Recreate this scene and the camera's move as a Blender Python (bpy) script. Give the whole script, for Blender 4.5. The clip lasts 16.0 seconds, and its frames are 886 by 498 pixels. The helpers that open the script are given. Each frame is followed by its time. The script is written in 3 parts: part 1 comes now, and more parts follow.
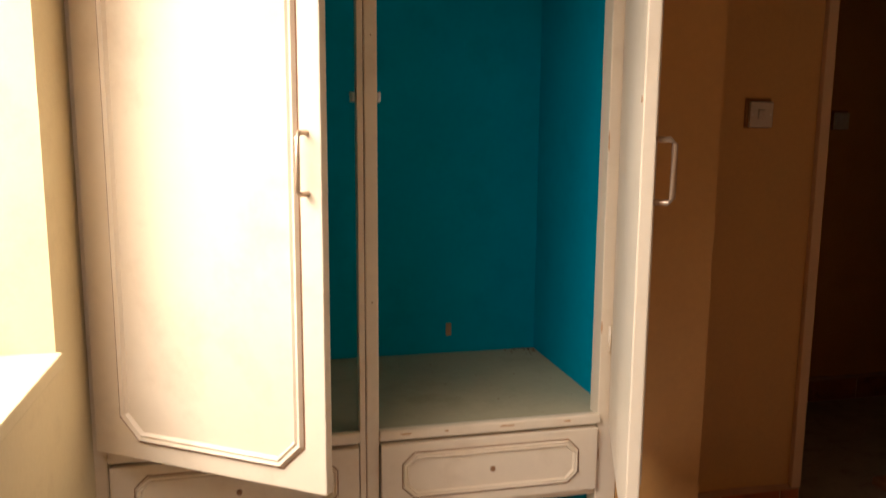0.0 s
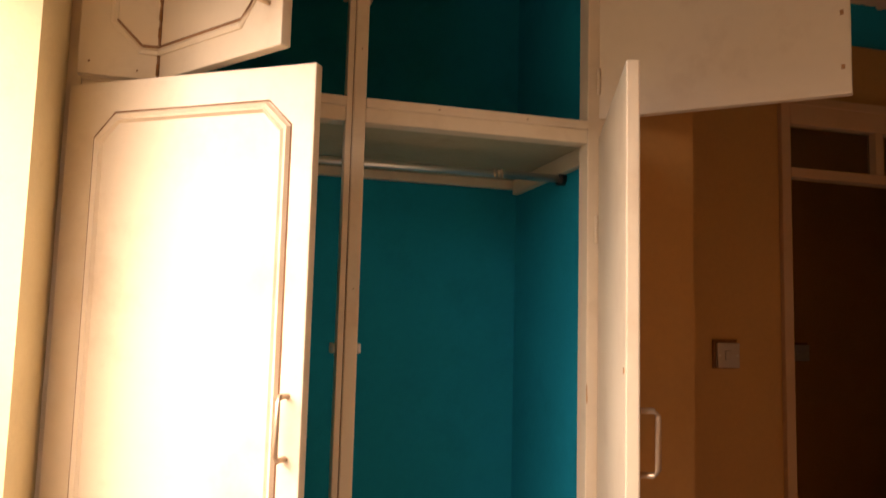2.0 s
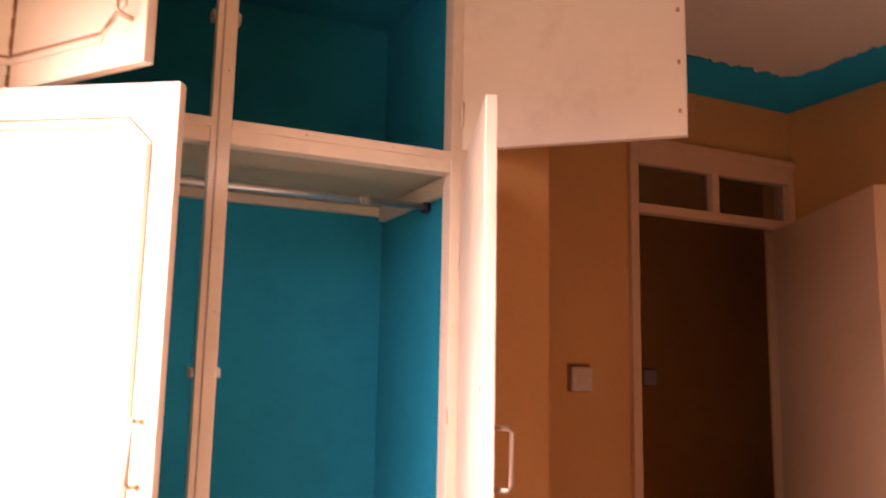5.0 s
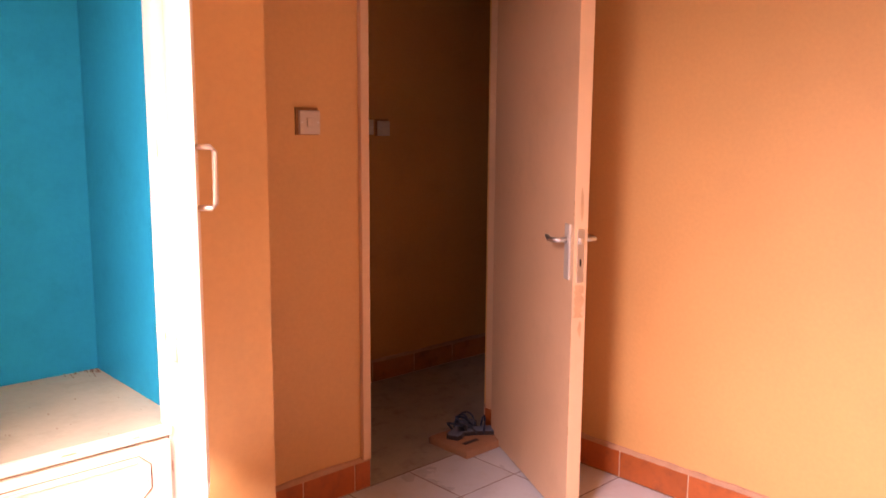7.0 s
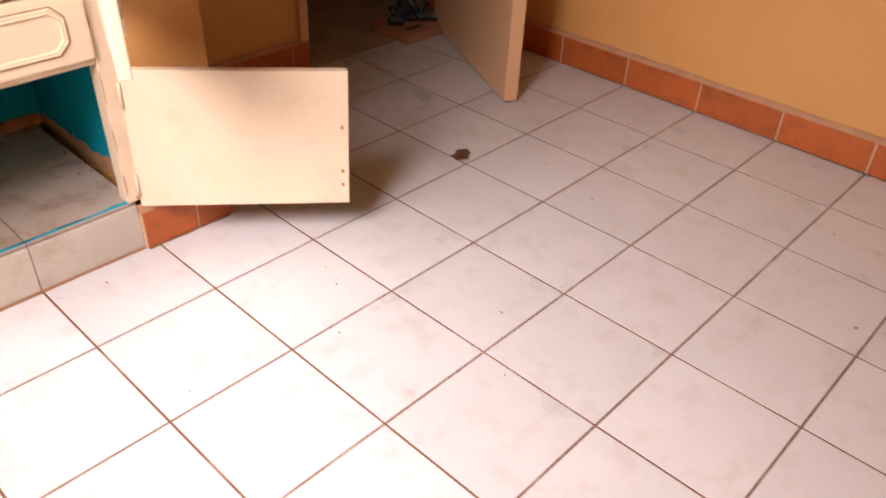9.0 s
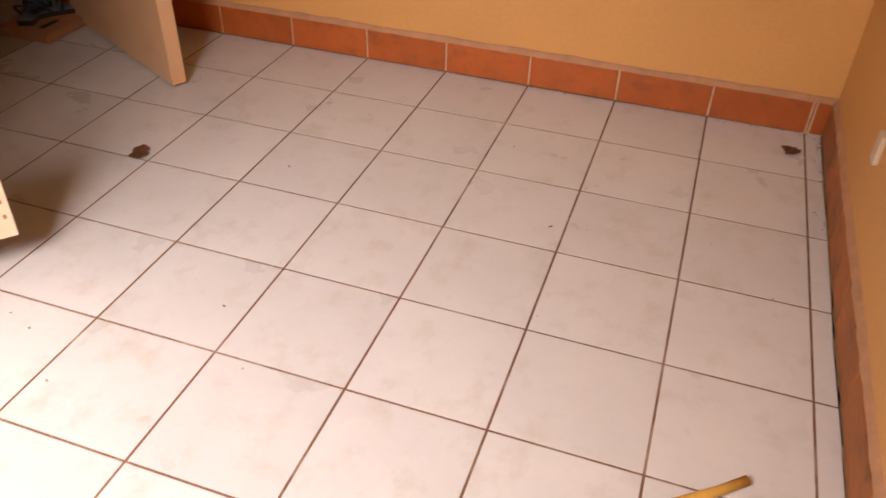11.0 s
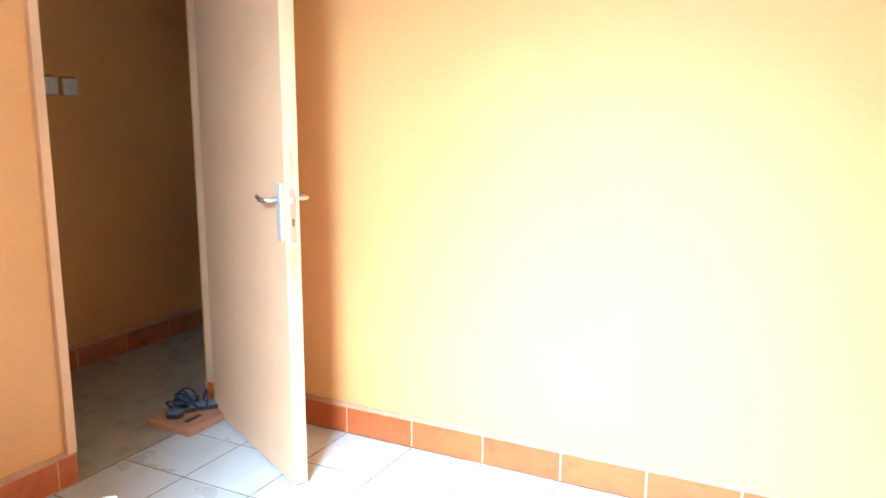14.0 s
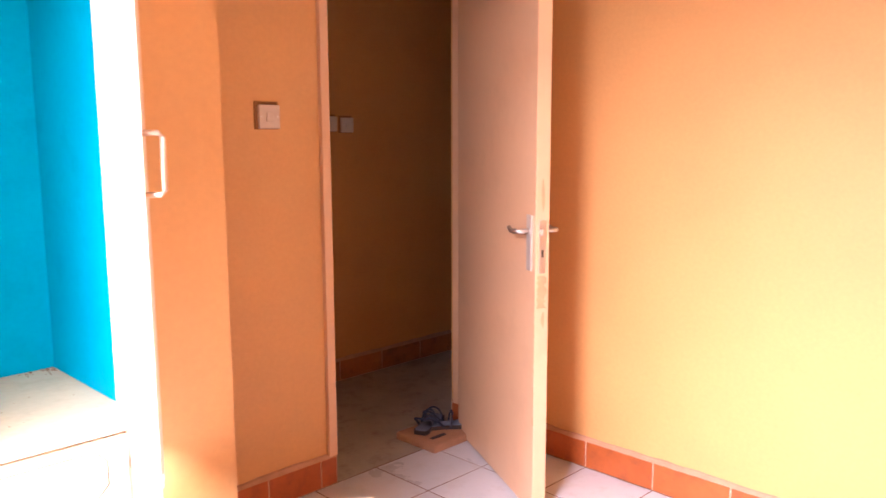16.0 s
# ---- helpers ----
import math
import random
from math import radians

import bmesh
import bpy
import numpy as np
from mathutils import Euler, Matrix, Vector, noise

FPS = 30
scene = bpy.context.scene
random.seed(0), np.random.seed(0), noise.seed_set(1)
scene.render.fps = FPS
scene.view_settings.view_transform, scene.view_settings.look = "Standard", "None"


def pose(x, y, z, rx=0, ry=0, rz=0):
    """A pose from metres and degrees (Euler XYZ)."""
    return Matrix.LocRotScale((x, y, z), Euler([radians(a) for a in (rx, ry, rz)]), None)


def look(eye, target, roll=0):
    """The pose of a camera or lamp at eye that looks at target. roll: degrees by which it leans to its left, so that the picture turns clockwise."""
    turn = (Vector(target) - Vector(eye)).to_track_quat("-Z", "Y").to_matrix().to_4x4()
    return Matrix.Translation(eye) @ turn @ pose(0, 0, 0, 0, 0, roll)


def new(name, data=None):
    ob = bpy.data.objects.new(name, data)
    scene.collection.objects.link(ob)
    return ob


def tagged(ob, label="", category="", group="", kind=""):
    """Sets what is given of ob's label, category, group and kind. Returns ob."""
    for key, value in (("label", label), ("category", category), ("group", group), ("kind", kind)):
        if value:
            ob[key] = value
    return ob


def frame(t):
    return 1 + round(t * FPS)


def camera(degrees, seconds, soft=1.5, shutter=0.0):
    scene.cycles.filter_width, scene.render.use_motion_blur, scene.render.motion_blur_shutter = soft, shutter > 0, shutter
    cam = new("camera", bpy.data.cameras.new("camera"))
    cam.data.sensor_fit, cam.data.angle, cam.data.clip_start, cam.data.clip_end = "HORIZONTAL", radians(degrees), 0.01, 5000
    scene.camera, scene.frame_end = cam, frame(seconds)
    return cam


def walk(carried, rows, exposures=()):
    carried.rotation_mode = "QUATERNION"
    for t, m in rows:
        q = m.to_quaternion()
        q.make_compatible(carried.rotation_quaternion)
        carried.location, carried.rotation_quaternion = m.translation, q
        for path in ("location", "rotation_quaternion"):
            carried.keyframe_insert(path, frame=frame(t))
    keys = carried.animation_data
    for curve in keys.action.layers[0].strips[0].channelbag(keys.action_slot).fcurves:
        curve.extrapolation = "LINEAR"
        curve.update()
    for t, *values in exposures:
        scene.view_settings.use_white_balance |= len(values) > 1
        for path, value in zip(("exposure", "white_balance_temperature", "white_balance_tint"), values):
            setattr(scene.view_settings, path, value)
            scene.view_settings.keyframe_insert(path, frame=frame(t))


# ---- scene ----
cam = camera(58.8, 16.0, shutter=0.4)
# seconds, stops, kelvin, tint
EXPOSURES = [
    (0, -2.85, 6700, -4),
    (1.5, -2.8, 7200, 0),
    (2.5, -2.4, 9000, 16),
    (3.2, -2.1, 9700, 26),
    (5.3, -1.28, 6800, 38),
    (6, -0.52, 6600, 52),
    (7, -0.4, 6700, 36),
    (8, -0.75, 6500, 24),
    (8.7, -1.75, 6700, 10),
    (10.8, -1.8, 7300, 6),
    (12, -0.95, 6500, 0),
    (12.5, -0.5, 5300, -16),
    (13, 0.15, 4550, -27),
    (14.0, 0.95, 3950, -27),
    (15.0, 1.55, 4200, -26),
    (15.5, 1.15, 4900, -14),
    (16, 0.35, 5700, 20),
]
PATH = [
    (0, (-0.186, -1.626, 1.344), (0.259, 0.299, 1.034), 0.4),
    (0.5, (-0.193, -1.625, 1.374), (0.259, 0.317, 1.219), 0.6),
    (1, (-0.2, -1.625, 1.409), (0.279, 0.317, 1.376), 1.1),
    (1.5, (-0.209, -1.621, 1.428), (0.288, 0.315, 1.505), 1.1),
    (2, (-0.218, -1.614, 1.441), (0.311, 0.304, 1.647), 1.5),
    (2.5, (-0.221, -1.619, 1.458), (0.332, 0.273, 1.798), 1.4),
    (3, (-0.224, -1.622, 1.467), (0.347, 0.242, 1.912), 1.7),
    (3.2, (-0.224, -1.625, 1.467), (0.362, 0.221, 1.964), 1.4),
    (5.3, (-0.215, -1.646, 1.421), (0.731, 0.108, 1.593), 1.1),
    (5.5, (-0.207, -1.647, 1.418), (0.826, 0.064, 1.498), 1.1),
    (6, (-0.188, -1.655, 1.392), (1.02, -0.062, 1.342), 0.7),
    (6.5, (-0.171, -1.664, 1.374), (1.137, -0.162, 1.194), 0.6),
    (7, (-0.159, -1.692, 1.347), (1.192, -0.244, 1.059), 0.4),
    (7.5, (-0.171, -1.682, 1.312), (1.23, -0.299, 0.956), -0.3),
    (8, (-0.158, -1.7, 1.27), (1.209, -0.379, 0.647), 0.9),
    (8.5, (-0.151, -1.699, 1.209), (1.098, -0.477, 0.236), 1.2),
    (8.7, (-0.143, -1.694, 1.204), (1.055, -0.513, 0.123), 1.6),
    (10.8, (-0.072, -1.713, 1.192), (1.408, -1.171, -0.039), 1.6),
    (11, (-0.071, -1.72, 1.194), (1.437, -1.223, -0.022), 1.7),
    (11.5, (-0.065, -1.724, 1.203), (1.541, -1.306, 0.086), 1.8),
    (12, (-0.067, -1.719, 1.224), (1.625, -1.325, 0.233), 2.1),
    (12.5, (-0.065, -1.719, 1.251), (1.694, -1.248, 0.426), 1.2),
    (13, (-0.065, -1.721, 1.278), (1.748, -1.142, 0.665), 0.7),
    (13.5, (-0.081, -1.713, 1.302), (1.718, -0.968, 0.845), 0.3),
    (14, (-0.093, -1.708, 1.319), (1.655, -0.81, 0.949), 0.2),
    (14.5, (-0.089, -1.712, 1.327), (1.595, -0.687, 0.989), 0.1),
    (15, (-0.110, -1.710, 1.317), (1.468, -0.517, 0.989), 0.06),
    (15.5, (-0.121, -1.708, 1.316), (1.371, -0.407, 1.014), -0.05),
    (16, (-0.14, -1.715, 1.318), (1.263, -0.318, 1.034), -0.2),
]
walk(cam, [(t, look(e, g, r)) for t, e, g, r in PATH], EXPOSURES)


# ---- world, window light ----
world = bpy.data.worlds.new("sky")
scene.world = world
world.use_nodes = True
wn = world.node_tree.nodes
sky = wn.new("ShaderNodeTexSky")
sky.sky_type = "NISHITA"
sky.sun_disc = False
sky.sun_elevation = radians(50)
sky.sun_rotation = radians(250)
world.node_tree.links.new(sky.outputs["Color"], wn["Background"].inputs["Color"])
wn["Background"].inputs["Strength"].default_value = 0.12

FRONT = -0.035      # wardrobe front and pier
EAST = 2.40         # long wall
NORTH = 0.61        # door wall
SOUTH = -2.165
WEST = -0.525       # window wall
TOP = 2.49          # ceiling
# south end WIN_Y0 is unseen: opening narrowed to shade the room's south side
WIN_Y0, WIN_Y1, WIN_Z0, WIN_Z1 = -1.42, -0.26, 0.965, 2.13

lamp = bpy.data.lights.new("window_light", "AREA")
lamp.shape = "RECTANGLE"
lamp.size, lamp.size_y = WIN_Z1 - WIN_Z0 - 0.10, WIN_Y1 - WIN_Y0 - 0.04
lamp.energy = 280
lamp.spread = radians(120)
lamp.color = (1.0, 0.86, 0.90)
lamp_ob = new("window_light", lamp)
lamp_ob.matrix_world = pose(WEST - 0.42, (WIN_Y0 + WIN_Y1) / 2, 1.98, 0, -27, 22)
low = bpy.data.lights.new("window_outdoor_light", "AREA")
low.shape = "RECTANGLE"
low.size, low.size_y = WIN_Z1 - WIN_Z0 - 0.06, WIN_Y1 - WIN_Y0 - 0.04
low.energy = 36
low.color = (1.0, 0.825, 0.80)
low_ob = new("window_outdoor_light", low)
low_ob.matrix_world = pose(WEST - 0.17, (WIN_Y0 + WIN_Y1) / 2, (WIN_Z0 + WIN_Z1) / 2, 0, -95, 0)


# ---- materials ----
def paint(name, color, rough=0.5, var=0.12, scale=3.0, grain=60.0, bump=0.05, dirt=None, dirt_amount=0.0,
          metal=0.0, per_piece=0.0, spots=0.0):
    """Two scales of variation, a fine relief, and optional patches of dirt."""
    m = bpy.data.materials.new(name)
    m.use_nodes = True
    nt = m.node_tree
    n, ln = nt.nodes, nt.links
    b = n["Principled BSDF"]
    b.inputs["Metallic"].default_value = metal
    tc = n.new("ShaderNodeTexCoord")
    big = n.new("ShaderNodeTexNoise")
    big.inputs["Scale"].default_value = scale
    big.inputs["Detail"].default_value = 6
    fine = n.new("ShaderNodeTexNoise")
    fine.inputs["Scale"].default_value = grain
    fine.inputs["Detail"].default_value = 4
    where = tc.outputs["Object"]
    if per_piece:
        own = n.new("ShaderNodeObjectInfo")
        far = n.new("ShaderNodeMath")
        far.operation = "MULTIPLY"
        far.inputs[1].default_value = 83.0
        ln.new(own.outputs["Random"], far.inputs[0])
        moved = n.new("ShaderNodeVectorMath")
        moved.operation = "ADD"
        ln.new(where, moved.inputs[0])
        ln.new(far.outputs[0], moved.inputs[1])
        where = moved.outputs["Vector"]
    for t in (big, fine):
        ln.new(where, t.inputs["Vector"])
    mixn = n.new("ShaderNodeMath")
    mixn.operation = "MULTIPLY_ADD"
    ln.new(fine.outputs["Fac"], mixn.inputs[0])
    mixn.inputs[1].default_value = 0.4
    ln.new(big.outputs["Fac"], mixn.inputs[2])
    mr = n.new("ShaderNodeMapRange")
    mr.inputs["From Min"].default_value, mr.inputs["From Max"].default_value = 0.35, 1.05
    mr.inputs["To Min"].default_value, mr.inputs["To Max"].default_value = 1 - var, 1 + var * 0.6
    ln.new(mixn.outputs[0], mr.inputs["Value"])
    val = mr.outputs["Result"]
    if per_piece:
        oi = n.new("ShaderNodeObjectInfo")
        pr = n.new("ShaderNodeMapRange")
        pr.inputs["To Min"].default_value, pr.inputs["To Max"].default_value = 1 - per_piece, 1 + per_piece
        ln.new(oi.outputs["Random"], pr.inputs["Value"])
        mul = n.new("ShaderNodeMath")
        mul.operation = "MULTIPLY"
        ln.new(val, mul.inputs[0])
        ln.new(pr.outputs["Result"], mul.inputs[1])
        val = mul.outputs[0]
    vm = n.new("ShaderNodeVectorMath")
    vm.operation = "SCALE"
    vm.inputs[0].default_value = color
    ln.new(val, vm.inputs["Scale"])
    col = vm.outputs["Vector"]
    if dirt:
        dn = n.new("ShaderNodeTexNoise")
        dn.inputs["Scale"].default_value = scale * 2.3
        dn.inputs["Detail"].default_value = 9
        dn.inputs["Roughness"].default_value = 0.65
        ln.new(where, dn.inputs["Vector"])
        ramp = n.new("ShaderNodeMapRange")
        ramp.inputs["From Min"].default_value, ramp.inputs["From Max"].default_value = 0.52, 0.75
        ramp.inputs["To Max"].default_value = dirt_amount
        ln.new(dn.outputs["Fac"], ramp.inputs["Value"])
        mx = n.new("ShaderNodeMix")
        mx.data_type = "RGBA"
        ln.new(ramp.outputs["Result"], mx.inputs[0])
        ln.new(col, mx.inputs[6])
        mx.inputs[7].default_value = (*dirt, 1)
        col = mx.outputs[2]
    if spots:
        vo = n.new("ShaderNodeTexVoronoi")
        vo.inputs["Scale"].default_value = 9.0
        ln.new(where, vo.inputs["Vector"])
        sr = n.new("ShaderNodeMapRange")
        sr.inputs["From Min"].default_value, sr.inputs["From Max"].default_value = 0.03, 0.06
        sr.inputs["To Min"].default_value, sr.inputs["To Max"].default_value = spots, 0.0
        ln.new(vo.outputs["Distance"], sr.inputs["Value"])
        m2 = n.new("ShaderNodeMix")
        m2.data_type = "RGBA"
        ln.new(sr.outputs["Result"], m2.inputs[0])
        ln.new(col, m2.inputs[6])
        m2.inputs[7].default_value = (0.12, 0.07, 0.04, 1)
        col = m2.outputs[2]
    ln.new(col, b.inputs["Base Color"])
    rr = n.new("ShaderNodeMapRange")
    rr.inputs["To Min"].default_value, rr.inputs["To Max"].default_value = max(rough - 0.1, 0.03), min(rough + 0.12, 1)
    ln.new(big.outputs["Fac"], rr.inputs["Value"])
    ln.new(rr.outputs["Result"], b.inputs["Roughness"])
    if bump:
        bp = n.new("ShaderNodeBump")
        bp.inputs["Strength"].default_value = min(bump * 4, 1.0)
        bp.inputs["Distance"].default_value = 0.004
        ln.new(fine.outputs["Fac"], bp.inputs["Height"])
        ln.new(bp.outputs["Normal"], b.inputs["Normal"])
    return m


WALL = paint("peach_wall_paint", (0.64, 0.345, 0.118), 0.55, 0.14, 1.3, 70, 0.018, (0.44, 0.23, 0.09), 0.18)
# deeper copy of the room's wall paint: hall darkness put into the colour
HALLWALL = paint("shade_deepened_hall_paint", (0.56, 0.265, 0.068), 0.6, 0.14, 1.6, 70, 0.018, (0.36, 0.16, 0.05), 0.25)
CREAM_WALL = paint("cream_wall_paint", (0.72, 0.60, 0.36), 0.6, 0.08, 2.0, 90, 0.06, (0.45, 0.32, 0.16), 0.42)
ENAMEL = paint("cream_enamel", (0.785, 0.65, 0.485), 0.32, 0.07, 2.5, 45, 0.03, (0.44, 0.27, 0.14), 0.32)
GROOVE = paint("grimy_groove", (0.30, 0.15, 0.07), 0.6, 0.25, 9, 80, 0.05)
DOORPAINT = paint("peach_door_enamel", (0.70, 0.445, 0.255), 0.35, 0.06, 2.0, 40, 0.03, (0.40, 0.22, 0.12), 0.2)
BAREWOOD = paint("worn_bare_wood", (0.42, 0.20, 0.08), 0.6, 0.3, 14, 90, 0.08)
WORN = paint("paint_worn_to_wood", (0.56, 0.32, 0.16), 0.55, 0.25, 14, 90, 0.05)
TEAL = paint("teal_emulsion", (0.001, 0.31, 0.45), 0.6, 0.12, 2.6, 70, 0.05, (0.001, 0.17, 0.23), 0.35)
TEAL.node_tree.nodes["Principled BSDF"].inputs["Specular IOR Level"].default_value = 0.06
CEIL = paint("stippled_ceiling_plaster", (0.56, 0.49, 0.36), 0.85, 0.10, 4, 55, 0.30)
FLOORBASE = paint("dark_grout", (0.19, 0.095, 0.06), 0.85, 0.3, 3, 90, 0.1, (0.45, 0.36, 0.30), 0.85)
TILE = paint("glazed_floor_tile", (0.60, 0.60, 0.615), 0.30, 0.08, 5.5, 60, 0.0, (0.40, 0.34, 0.27), 0.38, per_piece=0.045, spots=0.0)
TERRA = paint("terracotta_skirting", (0.43, 0.105, 0.022), 0.42, 0.22, 7, 60, 0.06, (0.20, 0.06, 0.025), 0.75, per_piece=0.08)
# dust on the south skirting; its dark tone also carries the hall's shade
DUST_SHADE_TERRA = paint("dusty_shaded_terracotta_skirting", (0.36, 0.125, 0.036), 0.6, 0.35, 6, 60, 0.08, (0.11, 0.055, 0.022), 0.95, per_piece=0.12)
JOINT = paint("pale_joint_mortar", (0.62, 0.44, 0.30), 0.85, 0.25, 14, 90, 0.1, (0.35, 0.20, 0.10), 0.5)
CEMENT = paint("smeared_cement", (0.47, 0.26, 0.15), 0.85, 0.25, 14, 90, 0.15, (0.35, 0.20, 0.10), 0.6)
DUSTYTILE = paint("dusty_cupboard_tile", (0.40, 0.34, 0.29), 0.5, 0.16, 5, 50, 0.02, (0.20, 0.11, 0.06), 0.75, per_piece=0.06)
PLINTHTILE = paint("grubby_plinth_tile", (0.52, 0.47, 0.41), 0.4, 0.14, 5, 50, 0.02, (0.28, 0.19, 0.12), 0.6, per_piece=0.05)
SHELFTOP = paint("dusty_shelf", (0.46, 0.40, 0.26), 0.6, 0.16, 4, 60, 0.05, (0.28, 0.22, 0.12), 0.5)
TERRAZZO = paint("speckled_hall_terrazzo", (0.41, 0.35, 0.28), 0.5, 0.25, 5, 60, 0.03, (0.20, 0.13, 0.08), 0.8, spots=0.5)
GRIME = paint("dark_floor_grime", (0.27, 0.155, 0.085), 0.9, 0.35, 20, 120, 0.2)
CHROME = paint("dull_chrome", (0.72, 0.70, 0.67), 0.38, 0.1, 12, 120, 0.02, metal=1.0)
PLATE = paint("pale_worn_plate", (0.66, 0.60, 0.52), 0.35, 0.1, 20, 120, 0.02, metal=0.4)
BRASSY = paint("pale_metal_handle", (0.66, 0.50, 0.36), 0.35, 0.1, 20, 120, 0.02, metal=0.75)
BLACK = paint("black_plastic", (0.015, 0.012, 0.012), 0.45, 0.2, 20, 120, 0.02)
WHITEPL = paint("white_plastic", (0.60, 0.50, 0.39), 0.35, 0.05, 12, 120, 0.02, (0.45, 0.30, 0.16), 0.3)
BROWNBOX = paint("brown_switch_surround", (0.26, 0.11, 0.03), 0.6, 0.2, 30, 120, 0.05)
MATM = paint("brown_pink_mat", (0.42, 0.21, 0.11), 0.75, 0.2, 14, 120, 0.15, (0.25, 0.10, 0.06), 0.4)
INSOLE = paint("blue_grey_insole", (0.17, 0.20, 0.27), 0.6, 0.15, 20, 120, 0.05)
SANDAL = paint("dark_blue_rubber", (0.010, 0.020, 0.055), 0.5, 0.2, 20, 120, 0.05)
SOLE = paint("black_sole", (0.03, 0.02, 0.02), 0.6, 0.2, 20, 120, 0.05)
DRYLEAF = paint("dry_leaf", (0.25, 0.115, 0.055), 0.7, 0.3, 40, 200, 0.1)
STICKM = paint("yellow_wood_stick", (0.62, 0.36, 0.08), 0.6, 0.2, 30, 150, 0.05)
MUD = paint("dried_mud", (0.30, 0.12, 0.04), 0.8, 0.3, 25, 120, 0.25)

GLASS = bpy.data.materials.new("window_glass")
GLASS.use_nodes = True
gb = GLASS.node_tree.nodes["Principled BSDF"]
gb.inputs["Transmission Weight"].default_value = 1.0
gb.inputs["Roughness"].default_value = 0.03
gb.inputs["IOR"].default_value = 1.45


# ---- building helpers ----
def block(bm, x0, x1, y0, y1, z0, z1, bevel=0.0):
    """A box with its long edges eased."""
    g = bmesh.ops.create_cube(bm, size=1.0, matrix=Matrix.LocRotScale(
        ((x0 + x1) / 2, (y0 + y1) / 2, (z0 + z1) / 2), None, (x1 - x0, y1 - y0, z1 - z0)))
    if bevel:
        edges = list({e for v in g["verts"] for e in v.link_edges})
        bmesh.ops.bevel(bm, geom=edges, offset=bevel, segments=2, affect="EDGES", profile=0.6)
    return bm


def box(*a, bevel=0.0):
    return block(bmesh.new(), *a, bevel=bevel)


def mesh_of(name, bm, material, smooth=False):
    me = bpy.data.meshes.new(name)
    bmesh.ops.recalc_face_normals(bm, faces=bm.faces)
    bm.to_mesh(me)
    bm.free()
    for mt in (material if isinstance(material, (list, tuple)) else [material]):
        me.materials.append(mt)
    if smooth:
        for p in me.polygons:
            p.use_smooth = True
    return me


def part(name, bm, material, parent=None, label="", m=None, smooth=False):
    """One mesh object, under a thing or part; its mesh is in the parent's own axes."""
    ob = new(name, mesh_of(name, bm, material, smooth))
    ob.parent = parent
    if m is not None:
        ob.matrix_basis = m
    if label:
        tagged(ob, label)
    return ob


def base(name, x=0, y=0, z=0, rz=0):
    ob = new(name)
    ob.matrix_basis = pose(x, y, z, 0, 0, rz)
    return ob


def tube(points, radius, sides=8, ends=True):
    """A bent round bar along points."""
    bm = bmesh.new()
    rings = []
    pts = [Vector(p) for p in points]
    for i, p in enumerate(pts):
        d = (pts[min(i + 1, len(pts) - 1)] - pts[max(i - 1, 0)]).normalized()
        ref = Vector((0, 0, 1)) if abs(d.z) < 0.9 else Vector((1, 0, 0))
        u = d.cross(ref).normalized()
        v = d.cross(u).normalized()
        rings.append([bm.verts.new(p + radius * (math.cos(2 * math.pi * k / sides) * u + math.sin(2 * math.pi * k / sides) * v))
                      for k in range(sides)])
    for a, b in zip(rings, rings[1:]):
        for k in range(sides):
            bm.faces.new((a[k], a[(k + 1) % sides], b[(k + 1) % sides], b[k]))
    if ends:
        bm.faces.new(rings[0])
        bm.faces.new(rings[-1])
    return bm


def octagon(x0, x1, z0, z1, cut):
    return [(x0 + cut, z0), (x1 - cut, z0), (x1, z0 + cut), (x1, z1 - cut), (x1 - cut, z1), (x0 + cut, z1), (x0, z1 - cut), (x0, z0 + cut)]


def ring_strip(outline, inset, y0, y1, centre):
    """A raised moulding that follows an outline in the xz plane: y0 the base, y1 the crest."""
    bm = bmesh.new()
    cx, cz = centre

    def shrink(d):
        out = []
        n = len(outline)
        for i, (x, z) in enumerate(outline):
            ax, az = outline[i - 1]
            bx, bz = outline[(i + 1) % n]
            n1 = Vector((-(z - az), x - ax)).normalized()
            n2 = Vector((-(bz - z), bx - x)).normalized()
            k = (n1 + n2)
            k = k / max(k.dot(n1), 0.2)
            out.append((x + k.x * d, z + k.y * d))
        return out
    levels = [(0, y0), (inset * 0.25, y1), (inset * 0.55, y1 * 0.6 + y0 * 0.4), (inset * 0.75, y1), (inset, y0)]
    rings = [[bm.verts.new((x, y, z)) for x, z in shrink(d)] for d, y in levels]
    n = len(outline)
    for a, b in zip(rings, rings[1:]):
        for i in range(n):
            bm.faces.new((a[i], a[(i + 1) % n], b[(i + 1) % n], b[i]))
    return bm


def wall_with_hole(axis, at, thick, a0, a1, z0, z1, h0, h1, hz0, hz1):
    """A wall slab along x or y, with one opening through it."""
    bm = bmesh.new()
    def slab(p, q, r, s):
        if q - p < 1e-4 or s - r < 1e-4:
            return
        if axis == "x":
            block(bm, p, q, min(at, at + thick), max(at, at + thick), r, s)
        else:
            block(bm, min(at, at + thick), max(at, at + thick), p, q, r, s)
    slab(a0, h0, z0, z1)
    slab(h1, a1, z0, z1)
    slab(h0, h1, z0, hz0)
    slab(h0, h1, hz1, z1)
    return bm


def structure(name, bm, material, label, category):
    return tagged(part(name, bm, material), label, category, kind="structure")


